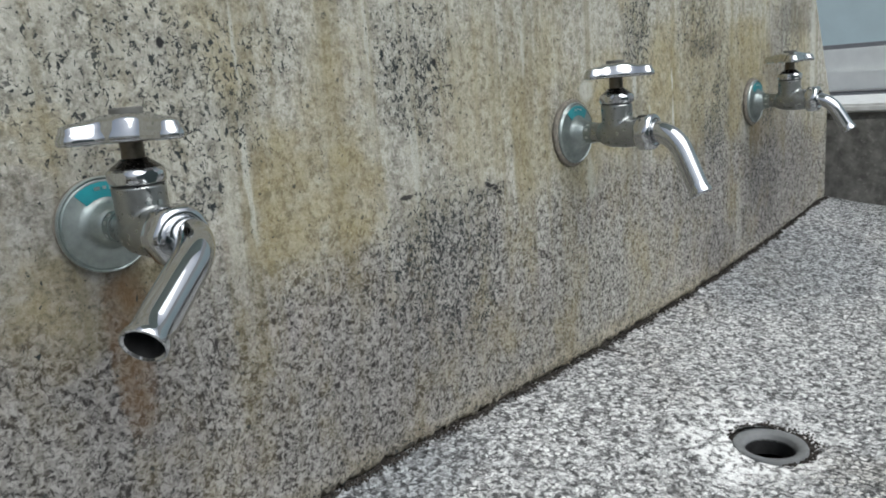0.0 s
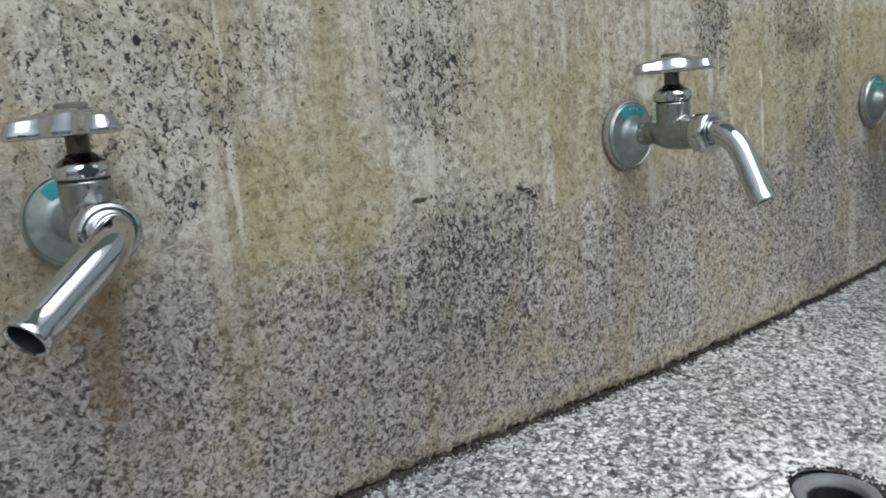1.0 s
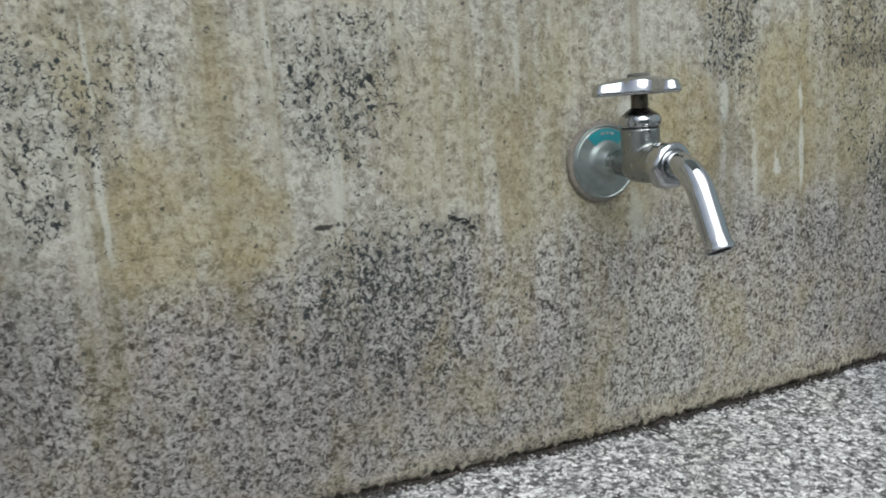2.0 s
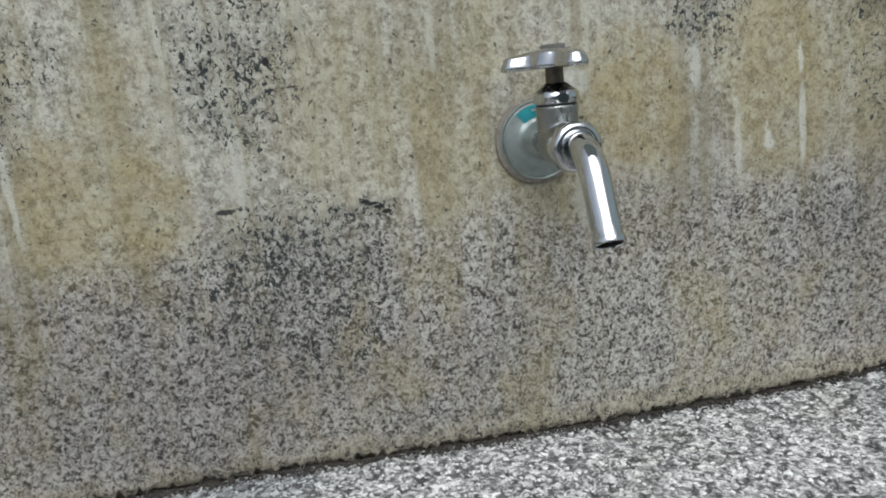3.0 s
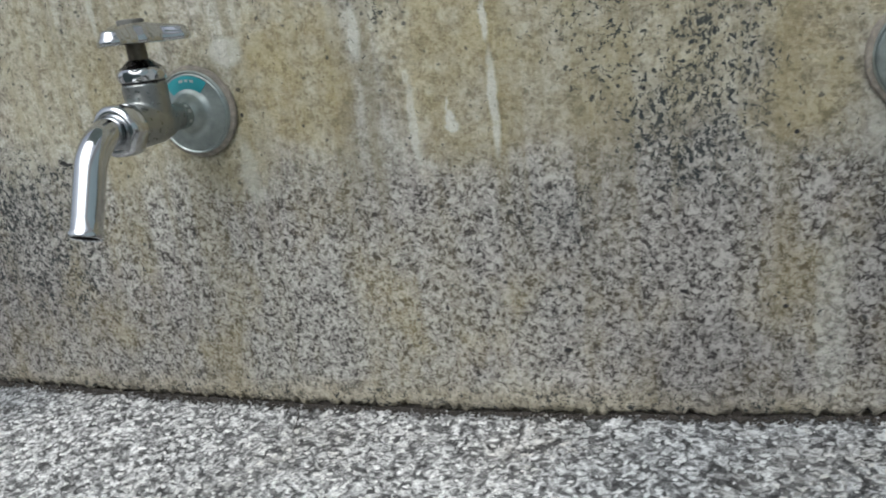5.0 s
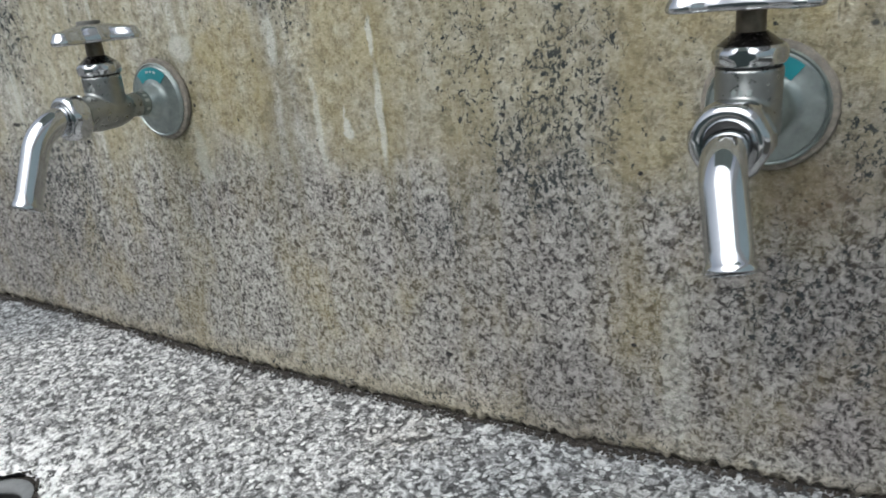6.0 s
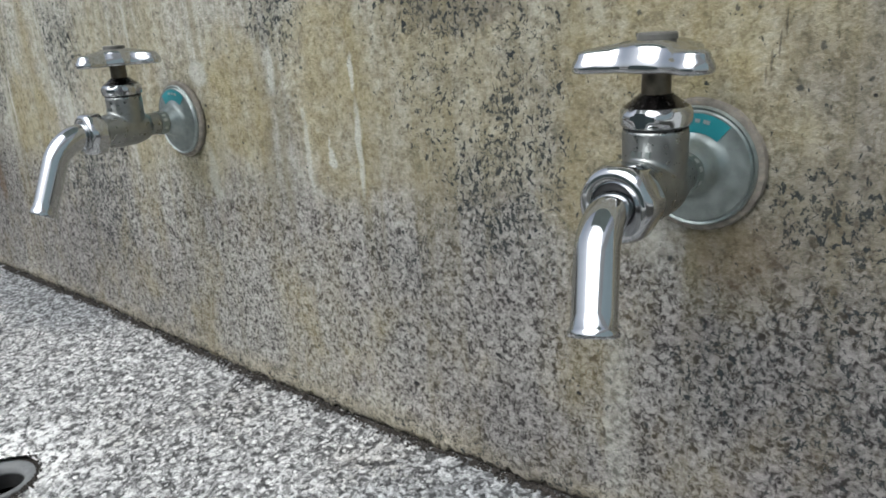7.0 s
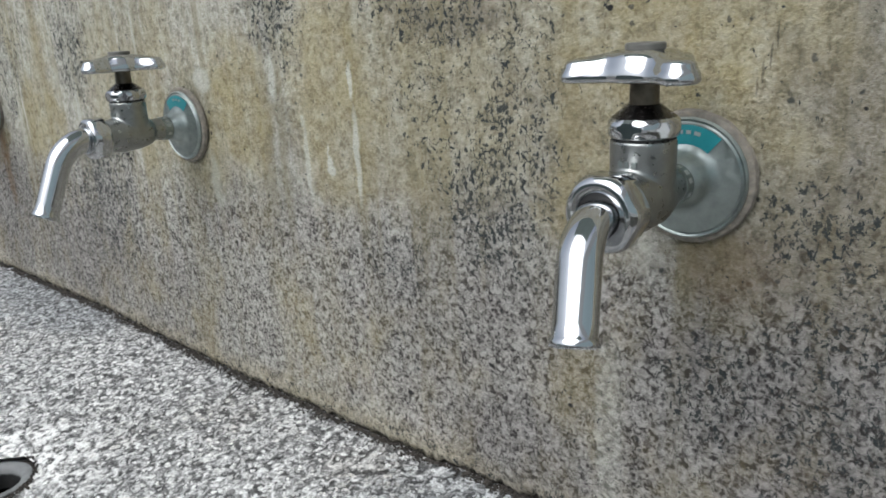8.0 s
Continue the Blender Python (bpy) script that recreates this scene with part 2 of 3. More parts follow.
def wall_stone():
    n = Nodes("weathered_washed_concrete")
    x, y, z = n.xyz()
    rag, near = n.warped(0.05, 18), n.warped(0.014, 60)
    # exposed stone chips with worm-like pits between them
    wob = n.warped(0.003, 200)
    chip = n.cells(290, wob)
    sep = n.t.nodes.new("ShaderNodeSeparateColor")
    n.link(chip.outputs["Color"], sep.inputs[0])
    pit = n.math("ADD", n.math("MULTIPLY", n.noise(195, 1.8, 0.5, wob, 1.4), 0.74), n.math("MULTIPLY", n.noise(330, 2, 0.6), 0.26))
    worn = n.math("ADD", pit, n.math("MULTIPLY", n.math("SUBTRACT", sep.outputs[0], 0.5), 0.10))
    stone = n.ramp(worn, [(0.37, (0.05, 0.046, 0.043)), (0.42, (0.16, 0.152, 0.14)), (0.455, (0.25, 0.24, 0.222)), (0.475, (0.325, 0.315, 0.29)), (0.55, (0.385, 0.375, 0.345)), (0.58, (0.52, 0.505, 0.465))])
    worm = n.step(n.math("ABSOLUTE", n.math("SUBTRACT", n.noise(150, 1.5, 0.5, n.warped(0.004, 190), 0.6), 0.5)), 0.036, 0.020)
    worm = n.math("MULTIPLY", worm, n.step(n.noise(75, 3, 0.6, n.scaled(n.obj, (1, 1, 1), (4, 2, 9))), 0.50, 0.55))
    # the thin render that still covers the upper part
    broad = n.noise(7, 5, 0.6)
    fine = n.noise(120, 4, 0.6)
    grit = n.math("ADD", n.math("MULTIPLY", fine, 0.5), n.math("MULTIPLY", n.noise(380, 4, 0.75), 0.5))
    flake = n.noise(85, 2, 0.55, n.warped(0.006, 120), 1.2)
    grit = n.math("ADD", n.math("MULTIPLY_ADD", grit, 0.6, 0.2), n.math("MULTIPLY", n.math("SUBTRACT", n.step(flake, 0.44, 0.56), 0.5), 0.075))
    grit = n.math("ADD", grit, n.math("MULTIPLY", n.math("SUBTRACT", worn, 0.5), 0.35))
    skin = n.ramp(grit, [(0.38, (0.19, 0.185, 0.155)), (0.45, (0.335, 0.325, 0.275)), (0.5, (0.42, 0.41, 0.355)), (0.57, (0.55, 0.54, 0.48))])
    dot = n.cells(95, n.warped(0.004, 160))
    pick = n.t.nodes.new("ShaderNodeSeparateColor")
    n.link(dot.outputs["Color"], pick.inputs[0])
    dots = n.math("MULTIPLY", n.step(dot.outputs["Distance"], 0.19, 0.10), n.step(pick.outputs[0], 0.70, 0.72))
    edge = n.math("ADD", z, n.math("MULTIPLY", n.math("SUBTRACT", n.noise(11, 6, 0.65), 0.5), 0.13))
    cover = n.step(edge, 0.165, 0.225)
    cover = n.math("MULTIPLY", cover, n.step(n.noise(42, 5, 0.7), 0.3, 0.5, 0.55, 1.0))
    foot = n.step(n.math("ADD", z, n.math("MULTIPLY", n.noise(30, 4), 0.03)), 0.036, 0.012, 0.0, 0.62)
    cover = n.math("MAXIMUM", cover, foot)
    col = n.mix(n.math("MULTIPLY", worm, 0.7), stone, (0.05, 0.046, 0.042))
    col = n.mix(cover, col, skin)
    col = n.mix(n.math("MULTIPLY", n.math("MULTIPLY", worm, cover), n.step(broad, 0.4, 0.65, 0.1, 0.5)), col, (0.10, 0.09, 0.07))
    col = n.mix(n.math("MULTIPLY", foot, 0.8), col, n.mix(1.0, col, (0.98, 0.86, 0.68), "MULTIPLY"))
    # a cool or a rosy cast in broad clouds
    col = n.mix(n.step(n.noise(16, 3, 0.6, n.scaled(n.obj, (1, 1, 1), (2, 5, 1))), 0.5, 0.7, 0.0, 0.8), col, n.mix(1.0, col, (0.95, 0.92, 0.94), "MULTIPLY"))
    # run-down marks
    run = n.noise(1, 4, 0.6, n.scaled(n.obj, (55, 1, 2.2)))
    col = n.mix(n.math("MULTIPLY", n.step(run, 0.45, 0.66, 0.0, 0.5), n.step(edge, 0.1, 0.22, 0.35, 1.0)), col, (0.25, 0.222, 0.13))
    col = n.mix(n.math("MULTIPLY", n.step(n.noise(1, 4, 0.6, n.scaled(n.obj, (80, 1, 1.6), (9, 0, 3))), 0.54, 0.66, 0.0, 0.5), n.step(edge, 0.14, 0.24)), col, (0.54, 0.53, 0.46))
    ochre = n.patches(OCHRE, rag, 0.9)
    ochre = n.math("MULTIPLY", ochre, n.step(n.noise(26, 5, 0.65), 0.28, 0.62, 0.5, 0.97))
    ochre = n.math("MAXIMUM", ochre, n.math("MULTIPLY", n.patches(DRIPS, near, 1.0), 0.7))
    ochre = n.math("MULTIPLY", ochre, n.step(cover, 0.0, 0.7, 0.62, 1.0))
    ochre = n.math("MAXIMUM", ochre, n.step(n.noise(8, 6, 0.65, n.scaled(n.obj, (1.6, 1, 1), (3, 0, 7))), 0.47, 0.68, 0.0, 0.52))
    tint = n.ramp(n.noise(40, 4), [(0.3, (0.265, 0.213, 0.098)), (0.7, (0.385, 0.335, 0.175))])
    tint = n.mix(n.step(grit, 0.5, 0.4, 0.0, 0.6), tint, (0.14, 0.115, 0.06))
    tint = n.mix(n.step(grit, 0.5, 0.62, 0.0, 0.5), tint, (0.45, 0.40, 0.26))
    col = n.mix(n.math("MULTIPLY", ochre, 0.9), col, tint)
    grime = n.math("MULTIPLY", n.patches(GRIME, rag, 1.1), n.step(broad, 0.3, 0.6, 0.5, 1.0))
    grime = n.math("MAXIMUM", grime, n.step(n.noise(14, 5, 0.6), 0.54, 0.74, 0.0, 0.45))
    col = n.mix(n.math("MULTIPLY", grime, 0.75), col, n.mix(1.0, col, (0.46, 0.45, 0.49), "MULTIPLY"))
    pale = n.math("MULTIPLY", n.patches(PALE, n.warped(0.006, 45), 0.8), n.step(n.noise(90, 4), 0.25, 0.5, 0.5, 0.92))
    col = n.mix(pale, col, (0.60, 0.61, 0.56))
    rust = n.math("MULTIPLY", n.patches(RUST, near, 1.7), n.step(n.noise(60, 4), 0.3, 0.6, 0.45, 0.9))
    col = n.mix(rust, col, (0.17, 0.105, 0.05))
    # black mould in specks, thick where the wall stays damp
    mould = n.math("MAXIMUM", n.patches(MOULD, rag, 1.2), foot)
    fleck = n.scaled(n.warped(0.002, 300), (1, 1, 0.7))
    speck = n.noise(270, 3, 0.65, fleck, 0.8)
    speck = n.math("MINIMUM", speck, n.math("ADD", n.math("MULTIPLY", n.math("SUBTRACT", 1.0, worm), 0.3), 0.37))
    limit = n.math("ADD", 0.345, n.math("MULTIPLY", mould, 0.13))
    specks = n.step(speck, limit, n.math("SUBTRACT", limit, 0.03))
    blots = n.noise(165, 4, 0.7, fleck, 0.9)
    far = n.math("ADD", 0.235, n.math("MULTIPLY", mould, 0.10))
    specks = n.math("MAXIMUM", specks, n.step(blots, far, n.math("SUBTRACT", far, 0.03)))
    specks = n.math("MAXIMUM", specks, n.math("MULTIPLY", dots, 0.8))
    veil = n.math("MULTIPLY", mould, n.step(n.noise(45, 5, 0.7), 0.36, 0.62, 0.0, 0.42))
    col = n.mix(veil, col, n.mix(1.0, col, (0.42, 0.43, 0.47), "MULTIPLY"))
    col = n.mix(n.math("MULTIPLY", specks, n.step(n.noise(30, 3), 0.3, 0.6, 0.8, 1.0)), col, (0.03, 0.037, 0.038))
    col = n.mix(1.0, col, n.ramp(broad, [(0.35, (0.81, 0.81, 0.80)), (0.65, (0.95, 0.945, 0.915))]), "MULTIPLY")
    holes = n.patches(PITS, n.warped(0.0014, 260), 0.5)
    specks = n.math("MAXIMUM", specks, holes)
    col = n.mix(holes, col, (0.02, 0.02, 0.02))
    h = n.math("ADD", n.math("MULTIPLY", n.noise(190, 4, 0.7, None, 0.2), 1.0), n.math("MULTIPLY", n.noise(400, 3, 0.7, None, 0.5), 0.8))
    return n.done(col, 0.88, normal=n.bump(h, 0.0022, 0.8), spec=0.3)


def floor_stone():
    n = Nodes("washed_terrazzo")
    wob = n.warped(0.004, 180)
    pit = n.noise(130, 5, 0.65, wob, 1.0)
    pits = n.step(pit, 0.47, 0.37)
    col = n.ramp(pit, [(0.36, (0.035, 0.035, 0.035)), (0.47, (0.12, 0.12, 0.118)), (0.54, (0.36, 0.36, 0.352)), (0.64, (0.72, 0.72, 0.71))])
    col = n.mix(n.step(n.noise(9, 5, 0.6), 0.5, 0.7, 0.0, 0.5), col, n.mix(1.0, col, (0.62, 0.58, 0.52), "MULTIPLY"))
    col = n.mix(n.blue_grey_patches(), col, n.mix(1.0, col, (0.54, 0.57, 0.60), "MULTIPLY"))
    col = n.mix(n.limescale(), col, (0.84, 0.84, 0.82))
    h = n.math("MULTIPLY", pits, -1.0)
    return n.done(col, n.step(n.noise(40, 3), 0.3, 0.7, 0.5, 0.8), normal=n.bump(h, 0.001, 0.7), spec=0.4)


def chip_stone():
    """Loose-coloured marble chips: each piece has its own tone."""
    n = Nodes("marble_chips")
    geo = n.math("FRACT", n.math("ADD", n.t.nodes.new("ShaderNodeNewGeometry").outputs["Random Per Island"], n.t.nodes.new("ShaderNodeObjectInfo").outputs["Random"]))
    tone = n.ramp(geo, [(0.0, (0.14, 0.14, 0.138)), (0.16, (0.30, 0.30, 0.295)), (0.34, (0.54, 0.545, 0.53)), (0.6, (0.72, 0.725, 0.705)), (1.0, (0.86, 0.865, 0.845))])
    vein = n.noise(260, 5, 0.7, None, 0.8)
    col = n.mix(n.step(vein, 0.5, 0.42, 0.0, 0.62), tone, (0.13, 0.13, 0.128))
    col = n.mix(n.step(n.noise(8, 5, 0.6), 0.48, 0.68, 0.0, 0.55), col, n.mix(1.0, col, (0.66, 0.61, 0.54), "MULTIPLY"))
    blotch = n.math("MULTIPLY", n.step(n.noise(110, 4, 0.7, None, 1.2), 0.53, 0.59), n.step(n.noise(7, 3), 0.35, 0.6, 0.5, 0.95))
    col = n.mix(blotch, col, n.mix(1.0, col, (0.33, 0.325, 0.32), "MULTIPLY"))
    col = n.mix(n.blue_grey_patches(), col, n.mix(1.0, col, (0.54, 0.57, 0.60), "MULTIPLY"))
    col = n.mix(n.limescale(), col, (0.86, 0.86, 0.84))
    return n.done(col, n.step(vein, 0.3, 0.7, 0.7, 0.4), normal=n.bump(vein, 0.0006, 0.7), spec=0.45)


def plain(name, color, rough, metal=0.0, scale=60.0, vary=0.12, bump=0.0, dirt=None):
    n = Nodes(name)
    a = tuple(c * (1 - vary) for c in color)
    b = tuple(min(1, c * (1 + vary)) for c in color)
    f = n.noise(scale, 4, 0.6)
    col = n.ramp(f, [(0.3, a), (0.7, b)])
    if dirt:
        col = n.mix(n.step(n.noise(scale * 2.3, 5, 0.7), 0.52, 0.7, 0.0, 0.7), col, dirt)
    r = n.step(n.noise(scale * 1.7, 3), 0.3, 0.7, max(0.02, rough * 0.75), min(1, rough * 1.3))
    return n.done(col, r, metal, n.bump(f, bump) if bump else None)


WALL, FLOOR, CHIPS = wall_stone(), floor_stone(), chip_stone()
CHROME = plain("polished_chrome", (0.55, 0.56, 0.57), 0.06, 1.0, 90, 0.04)
SATIN = plain("satin_nickel", (0.33, 0.34, 0.33), 0.34, 1.0, 140, 0.10)
DISC = plain("dull_zinc_disc", (0.35, 0.39, 0.375), 0.46, 1.0, 120, 0.14)
WASHER = plain("limescaled_ring", (0.22, 0.20, 0.17), 0.75, 0.2, 200, 0.3, 0.0004, (0.33, 0.28, 0.2))
TEAL = plain("teal_sticker_film", (0.04, 0.33, 0.37), 0.35, 0.0, 80, 0.12)
WHITE_INK = plain("white_ink", (0.72, 0.74, 0.72), 0.5)
CAPMAT = plain("grey_plastic_cap", (0.10, 0.098, 0.088), 0.5, 0.0, 150, 0.2)
BRASS = plain("tarnished_stem", (0.13, 0.115, 0.09), 0.45, 1.0, 200, 0.2)
CONE = plain("dark_tarnished_metal", (0.085, 0.078, 0.075), 0.22, 1.0, 200, 0.2)
# Near-black for bores and gaps; their inner shade is put into the colour.
BLACK = plain("black_inside", (0.015, 0.015, 0.015), 0.6)
PVC = plain("grey_pipe_plastic", (0.165, 0.17, 0.17), 0.55, 0.0, 90, 0.12, 0.0002)
MUD = plain("black_joint_dirt", (0.04, 0.034, 0.028), 0.95, 0.0, 200, 0.4, 0.001)
LEDGE = plain("pale_worn_concrete", (0.62, 0.62, 0.60), 0.7, 0.0, 60, 0.12, 0.0005)
MOSS = plain("mossy_dark_concrete", (0.16, 0.155, 0.14), 0.9, 0.0, 40, 0.5, 0.001, (0.3, 0.29, 0.265))
ASPHALT = plain("grey_paving", (0.16, 0.155, 0.145), 0.9, 0.0, 6, 0.2, 0.002)
PAINT = plain("grey_green_wall_paint", (0.2, 0.25, 0.235), 0.8, 0.0, 3, 0.12)
SLAB_PAINT = plain("pale_green_slab_paint", (0.66, 0.75, 0.71), 0.8, 0.0, 3, 0.10)
ALU = plain("white_aluminium", (0.82, 0.83, 0.80), 0.4, 0.0, 20, 0.05)
GASKET = plain("grey_gasket", (0.22, 0.22, 0.23), 0.6)
FROST = plain("frosted_blue_glass", (0.62, 0.75, 0.77), 0.6, 0.0, 10, 0.05)


# ---- mesh helpers ----
def part(name, bm, material, parent=None, label="", smooth=True):
    me = bpy.data.meshes.new(name)
    bm.normal_update()
    bm.to_mesh(me)
    bm.free()
    me.materials.append(material)
    if smooth:
        me.shade_smooth()
        me.set_sharp_from_angle(angle=radians(38))
    ob = new(name, me)
    ob.parent = parent
    if label:
        ob["label"] = label
    return ob


def loft(rings, closed_ends=True, bm=None):
    """A skin through rings of as many points each."""
    bm = bm or bmesh.new()
    rows = [[bm.verts.new(p) for p in ring] for ring in rings]
    k = len(rows[0])
    for a, b in zip(rows, rows[1:]):
        for i in range(k):
            bm.faces.new((a[i], a[(i + 1) % k], b[(i + 1) % k], b[i]))
    if closed_ends:
        bm.faces.new(rows[0][::-1])
        bm.faces.new(rows[-1])
    bmesh.ops.recalc_face_normals(bm, faces=bm.faces)
    return bm


def turned(profile, axis="Z", at=(0, 0, 0), seg=48, flats=None, bm=None):
    """A turned piece: (along, radius) pairs. axis Y runs out of the wall, towards -y. flats: half width across six flats."""
    rings = []
    for h, r in profile:
        ring = []
        for i in range(seg):
            a = 2 * math.pi * i / seg
            q = r
            if flats:
                q = min(r, flats / math.cos((a % (math.pi / 3)) - math.pi / 6))
            u, v = q * math.cos(a), q * math.sin(a)
            p = (u, v, h) if axis == "Z" else (u, -h, v)
            ring.append((p[0] + at[0], p[1] + at[1], p[2] + at[2]))
        rings.append(ring)
    return loft(rings, bm=bm)


def box(lo, hi, bevel=0.0, bm=None, seg=2):
    bm = bm or bmesh.new()
    made = bmesh.ops.create_cube(bm, size=1)["verts"]
    for v in made:
        v.co = Vector([l + (c + 0.5) * (h - l) for l, h, c in zip(lo, hi, v.co)])
    if bevel:
        edges = {e for v in made for e in v.link_edges}
        bmesh.ops.bevel(bm, geom=list(edges), offset=bevel, segments=seg, affect="EDGES")
    return bm


def sheet(name, verts, faces, material, smooth=True):
    me = bpy.data.meshes.new(name)
    me.from_pydata(verts, [], faces)
    me.materials.append(material)
    me.update()
    if smooth:
        me.shade_smooth()
    return new(name, me)


# ---- the trough: back wall, floor, end walls, rim ----
X0, X1, DEPTH, TOP = -1.45, 0.815, 0.14, 0.78


def wall_end_x(z):
    """The raked end of the back wall."""
    if z < 0.2:
        return X1
    return 0.842 - 0.54 * (z - 0.2) if z < 0.45 else 0.707 - 0.25 * (z - 0.45)


def base_z(x):
    """The line where wall and floor meet: the trough sags a little in its middle."""
    d = x - 0.02
    return min(0.024, -0.0150 + 0.075 * d * d) if d > 0 else min(-0.007, -0.0150 + 0.06 * d * d)


def back_wall():
    zs = [0.0025 * i for i in range(9)] + [0.0225 + 0.005 * i for i in range(1, 70)]
    zs += [zs[-1] + (TOP - zs[-1]) * i / 12 for i in range(1, 13)]
    cols, verts, faces = 1100, [], []
    for j, z in enumerate(zs):
        xe = wall_end_x(z)
        r = 0.03
        row = [(X0, DEPTH, z), (X0, 0.0, z)]
        for i in range(1, cols):
            x = X0 + (xe - r - X0) * i / cols
            p = Vector((x, 0, z))
            coarse = noise.noise(p * 9) * 0.0012 + noise.noise(p * 45) * 0.0006
            rough = noise.noise(p * 190) * (0.0009 if z < 0.2 else 0.0005)
            low = max(0.0, 1 - z / 0.012)
            lip = low * low * (0.004 + 0.004 * noise.noise(Vector((x * 60, 3, 1))))
            zz = z
            if j == 0:
                zz = 0.0042 + 0.004 * noise.noise(Vector((x * 45, 1, 0))) + 0.008 * noise.noise(Vector((x * 190, 5, 0)))
            elif low > 0:
                zz = z + low * (0.004 + 0.007 * noise.noise(Vector((x * 190, 5, 0))))
            sink = max(0.0, 1 - z / 0.06)
            row.append((x, coarse + rough + lip, zz + sink * base_z(x)))
        for i in range(7):
            a = i / 6 * math.pi / 2
            row.append((xe - r + r * math.sin(a), r - r * math.cos(a), z))
        row.append((xe, DEPTH, z))
        verts += row
    k = cols + 9
    for j in range(len(zs) - 1):
        for i in range(k):
            a, b = j * k + i, j * k + (i + 1) % k
            faces.append((a, b, b + k, a + k))
    faces.append(tuple(range((len(zs) - 1) * k, len(zs) * k)))
    faces.append(tuple(range(k))[::-1])
    ob = sheet("wall_back", verts, faces, WALL)
    return tagged(ob, "weathered washed-concrete back wall with ochre stains and black mould", "wall", kind="structure")


def floor_z(x, y):
    d = min(-y, 0.235)
    return base_z(x) - 0.13 * max(d, 0)


def trough_floor():
    step = 0.005
    nx, ny = int((X1 - X0 + 0.02) / step), int(0.64 / step)
    verts, faces, keep = [], [], {}
    for j in range(ny + 1):
        for i in range(nx + 1):
            x, y = X0 + i * step, 0.02 - j * step
            p = Vector((x, y, 0))
            z = floor_z(x, y) + noise.noise(p * 14) * 0.0012 + noise.noise(p * 150) * 0.0008
            d = math.hypot(x - DRAIN[0], y - DRAIN[1])
            if d < 0.042 and d > 0.029:
                s = (0.0350 + 0.0014 * noise.noise(p * 120)) / d if d < 0.0350 else 1
                x, y = DRAIN[0] + (x - DRAIN[0]) * s, DRAIN[1] + (y - DRAIN[1]) * s
            verts.append((x, y, z))
    for j in range(ny):
        for i in range(nx):
            cx, cy = X0 + (i + 0.5) * step, 0.02 - (j + 0.5) * step
            if math.hypot(cx - DRAIN[0], cy - DRAIN[1]) > 0.0335:
                a = j * (nx + 1) + i
                faces.append((a, a + nx + 1, a + nx + 2, a + 1))
    ob = sheet("floor", verts, faces, FLOOR)
    return tagged(ob, "speckled washed-terrazzo trough floor sloping to the drain", "floor", kind="structure")


back_wall()
floor = trough_floor()

joint = bmesh.new()
for i in range(60):
    a, b = X0 + (X1 - X0) * i / 60, X0 + (X1 - X0) * (i + 1) / 60
    lo, hi = base_z(a), base_z(b)
    front = [joint.verts.new(q) for q in ((a, 0.0065, lo - 0.03), (b, 0.0065, hi - 0.03), (b, 0.0065, hi + 0.012), (a, 0.0065, lo + 0.012))]
    joint.faces.new(front)
bmesh.ops.remove_doubles(joint, verts=joint.verts, dist=0.0001)
bmesh.ops.solidify(joint, geom=joint.faces[:], thickness=0.05)
tagged(part("wall_joint", joint, MUD), "black dirt-filled joint under the wall", "joint", kind="structure")

under = bmesh.new()
box((X0, -0.62, -0.16), (X1, 0.14, -0.1), 0.0, under)
tagged(part("wall_trough_underside", under, LEDGE), "concrete underside of the trough", "wall", kind="structure")


def rough_box(name, lo, hi, material, label, cell=0.012, amp=0.0012, lift=None):
    bm = box(lo, hi, 0.012, seg=3)
    for _ in range(2):
        bmesh.ops.subdivide_edges(bm, edges=[e for e in bm.edges if e.calc_length() > cell * 4], cuts=3, use_grid_fill=True)
    for v in bm.verts:
        v.co += Vector((noise.noise(v.co * 50), noise.noise(v.co * 50 + Vector((7, 0, 0))), noise.noise(v.co * 50 + Vector((0, 9, 0))))) * amp
    ob = part(name, bm, material)
    return tagged(ob, label, "wall", kind="structure")


rough_box("wall_end_right", (X1 + 0.002, -0.62, -0.16), (X1 + 0.3, 0.14, 0.187), MOSS, "mossy grey concrete end wall of the trough")
# Pale top piece: bright light on the end wall's top, put into its colour.
ledge = rough_box("ledge", (X1 - 0.004, -0.622, 0.188), (X1 + 0.32, 0.14, 0.204), LEDGE, "ledge on top of the end wall, its paleness standing for bright light", amp=0.0006)
rough_box("wall_end_left", (X0 - 0.2, -0.62, -0.16), (X0 - 0.002, 0.14, 0.2), WALL, "grey concrete end wall of the trough")
rough_box("wall_front_rim", (X0 - 0.2, -0.72, -0.16), (X1 + 0.3, -0.622, 0.1), LEDGE, "low concrete front rim of the trough")
rough_box("wall_pedestal", (X0 + 0.1, -0.55, -0.75), (X1 - 0.1, 0.1, -0.161), LEDGE, "concrete pedestal that carries the trough")

ground = bmesh.new()
bmesh.ops.create_grid(ground, x_segments=40, y_segments=40, size=600)
for v in ground.verts:
    v.co.z = -0.75
tagged(part("ground", ground, ASPHALT), "grey paving round the trough", "ground", kind="structure")


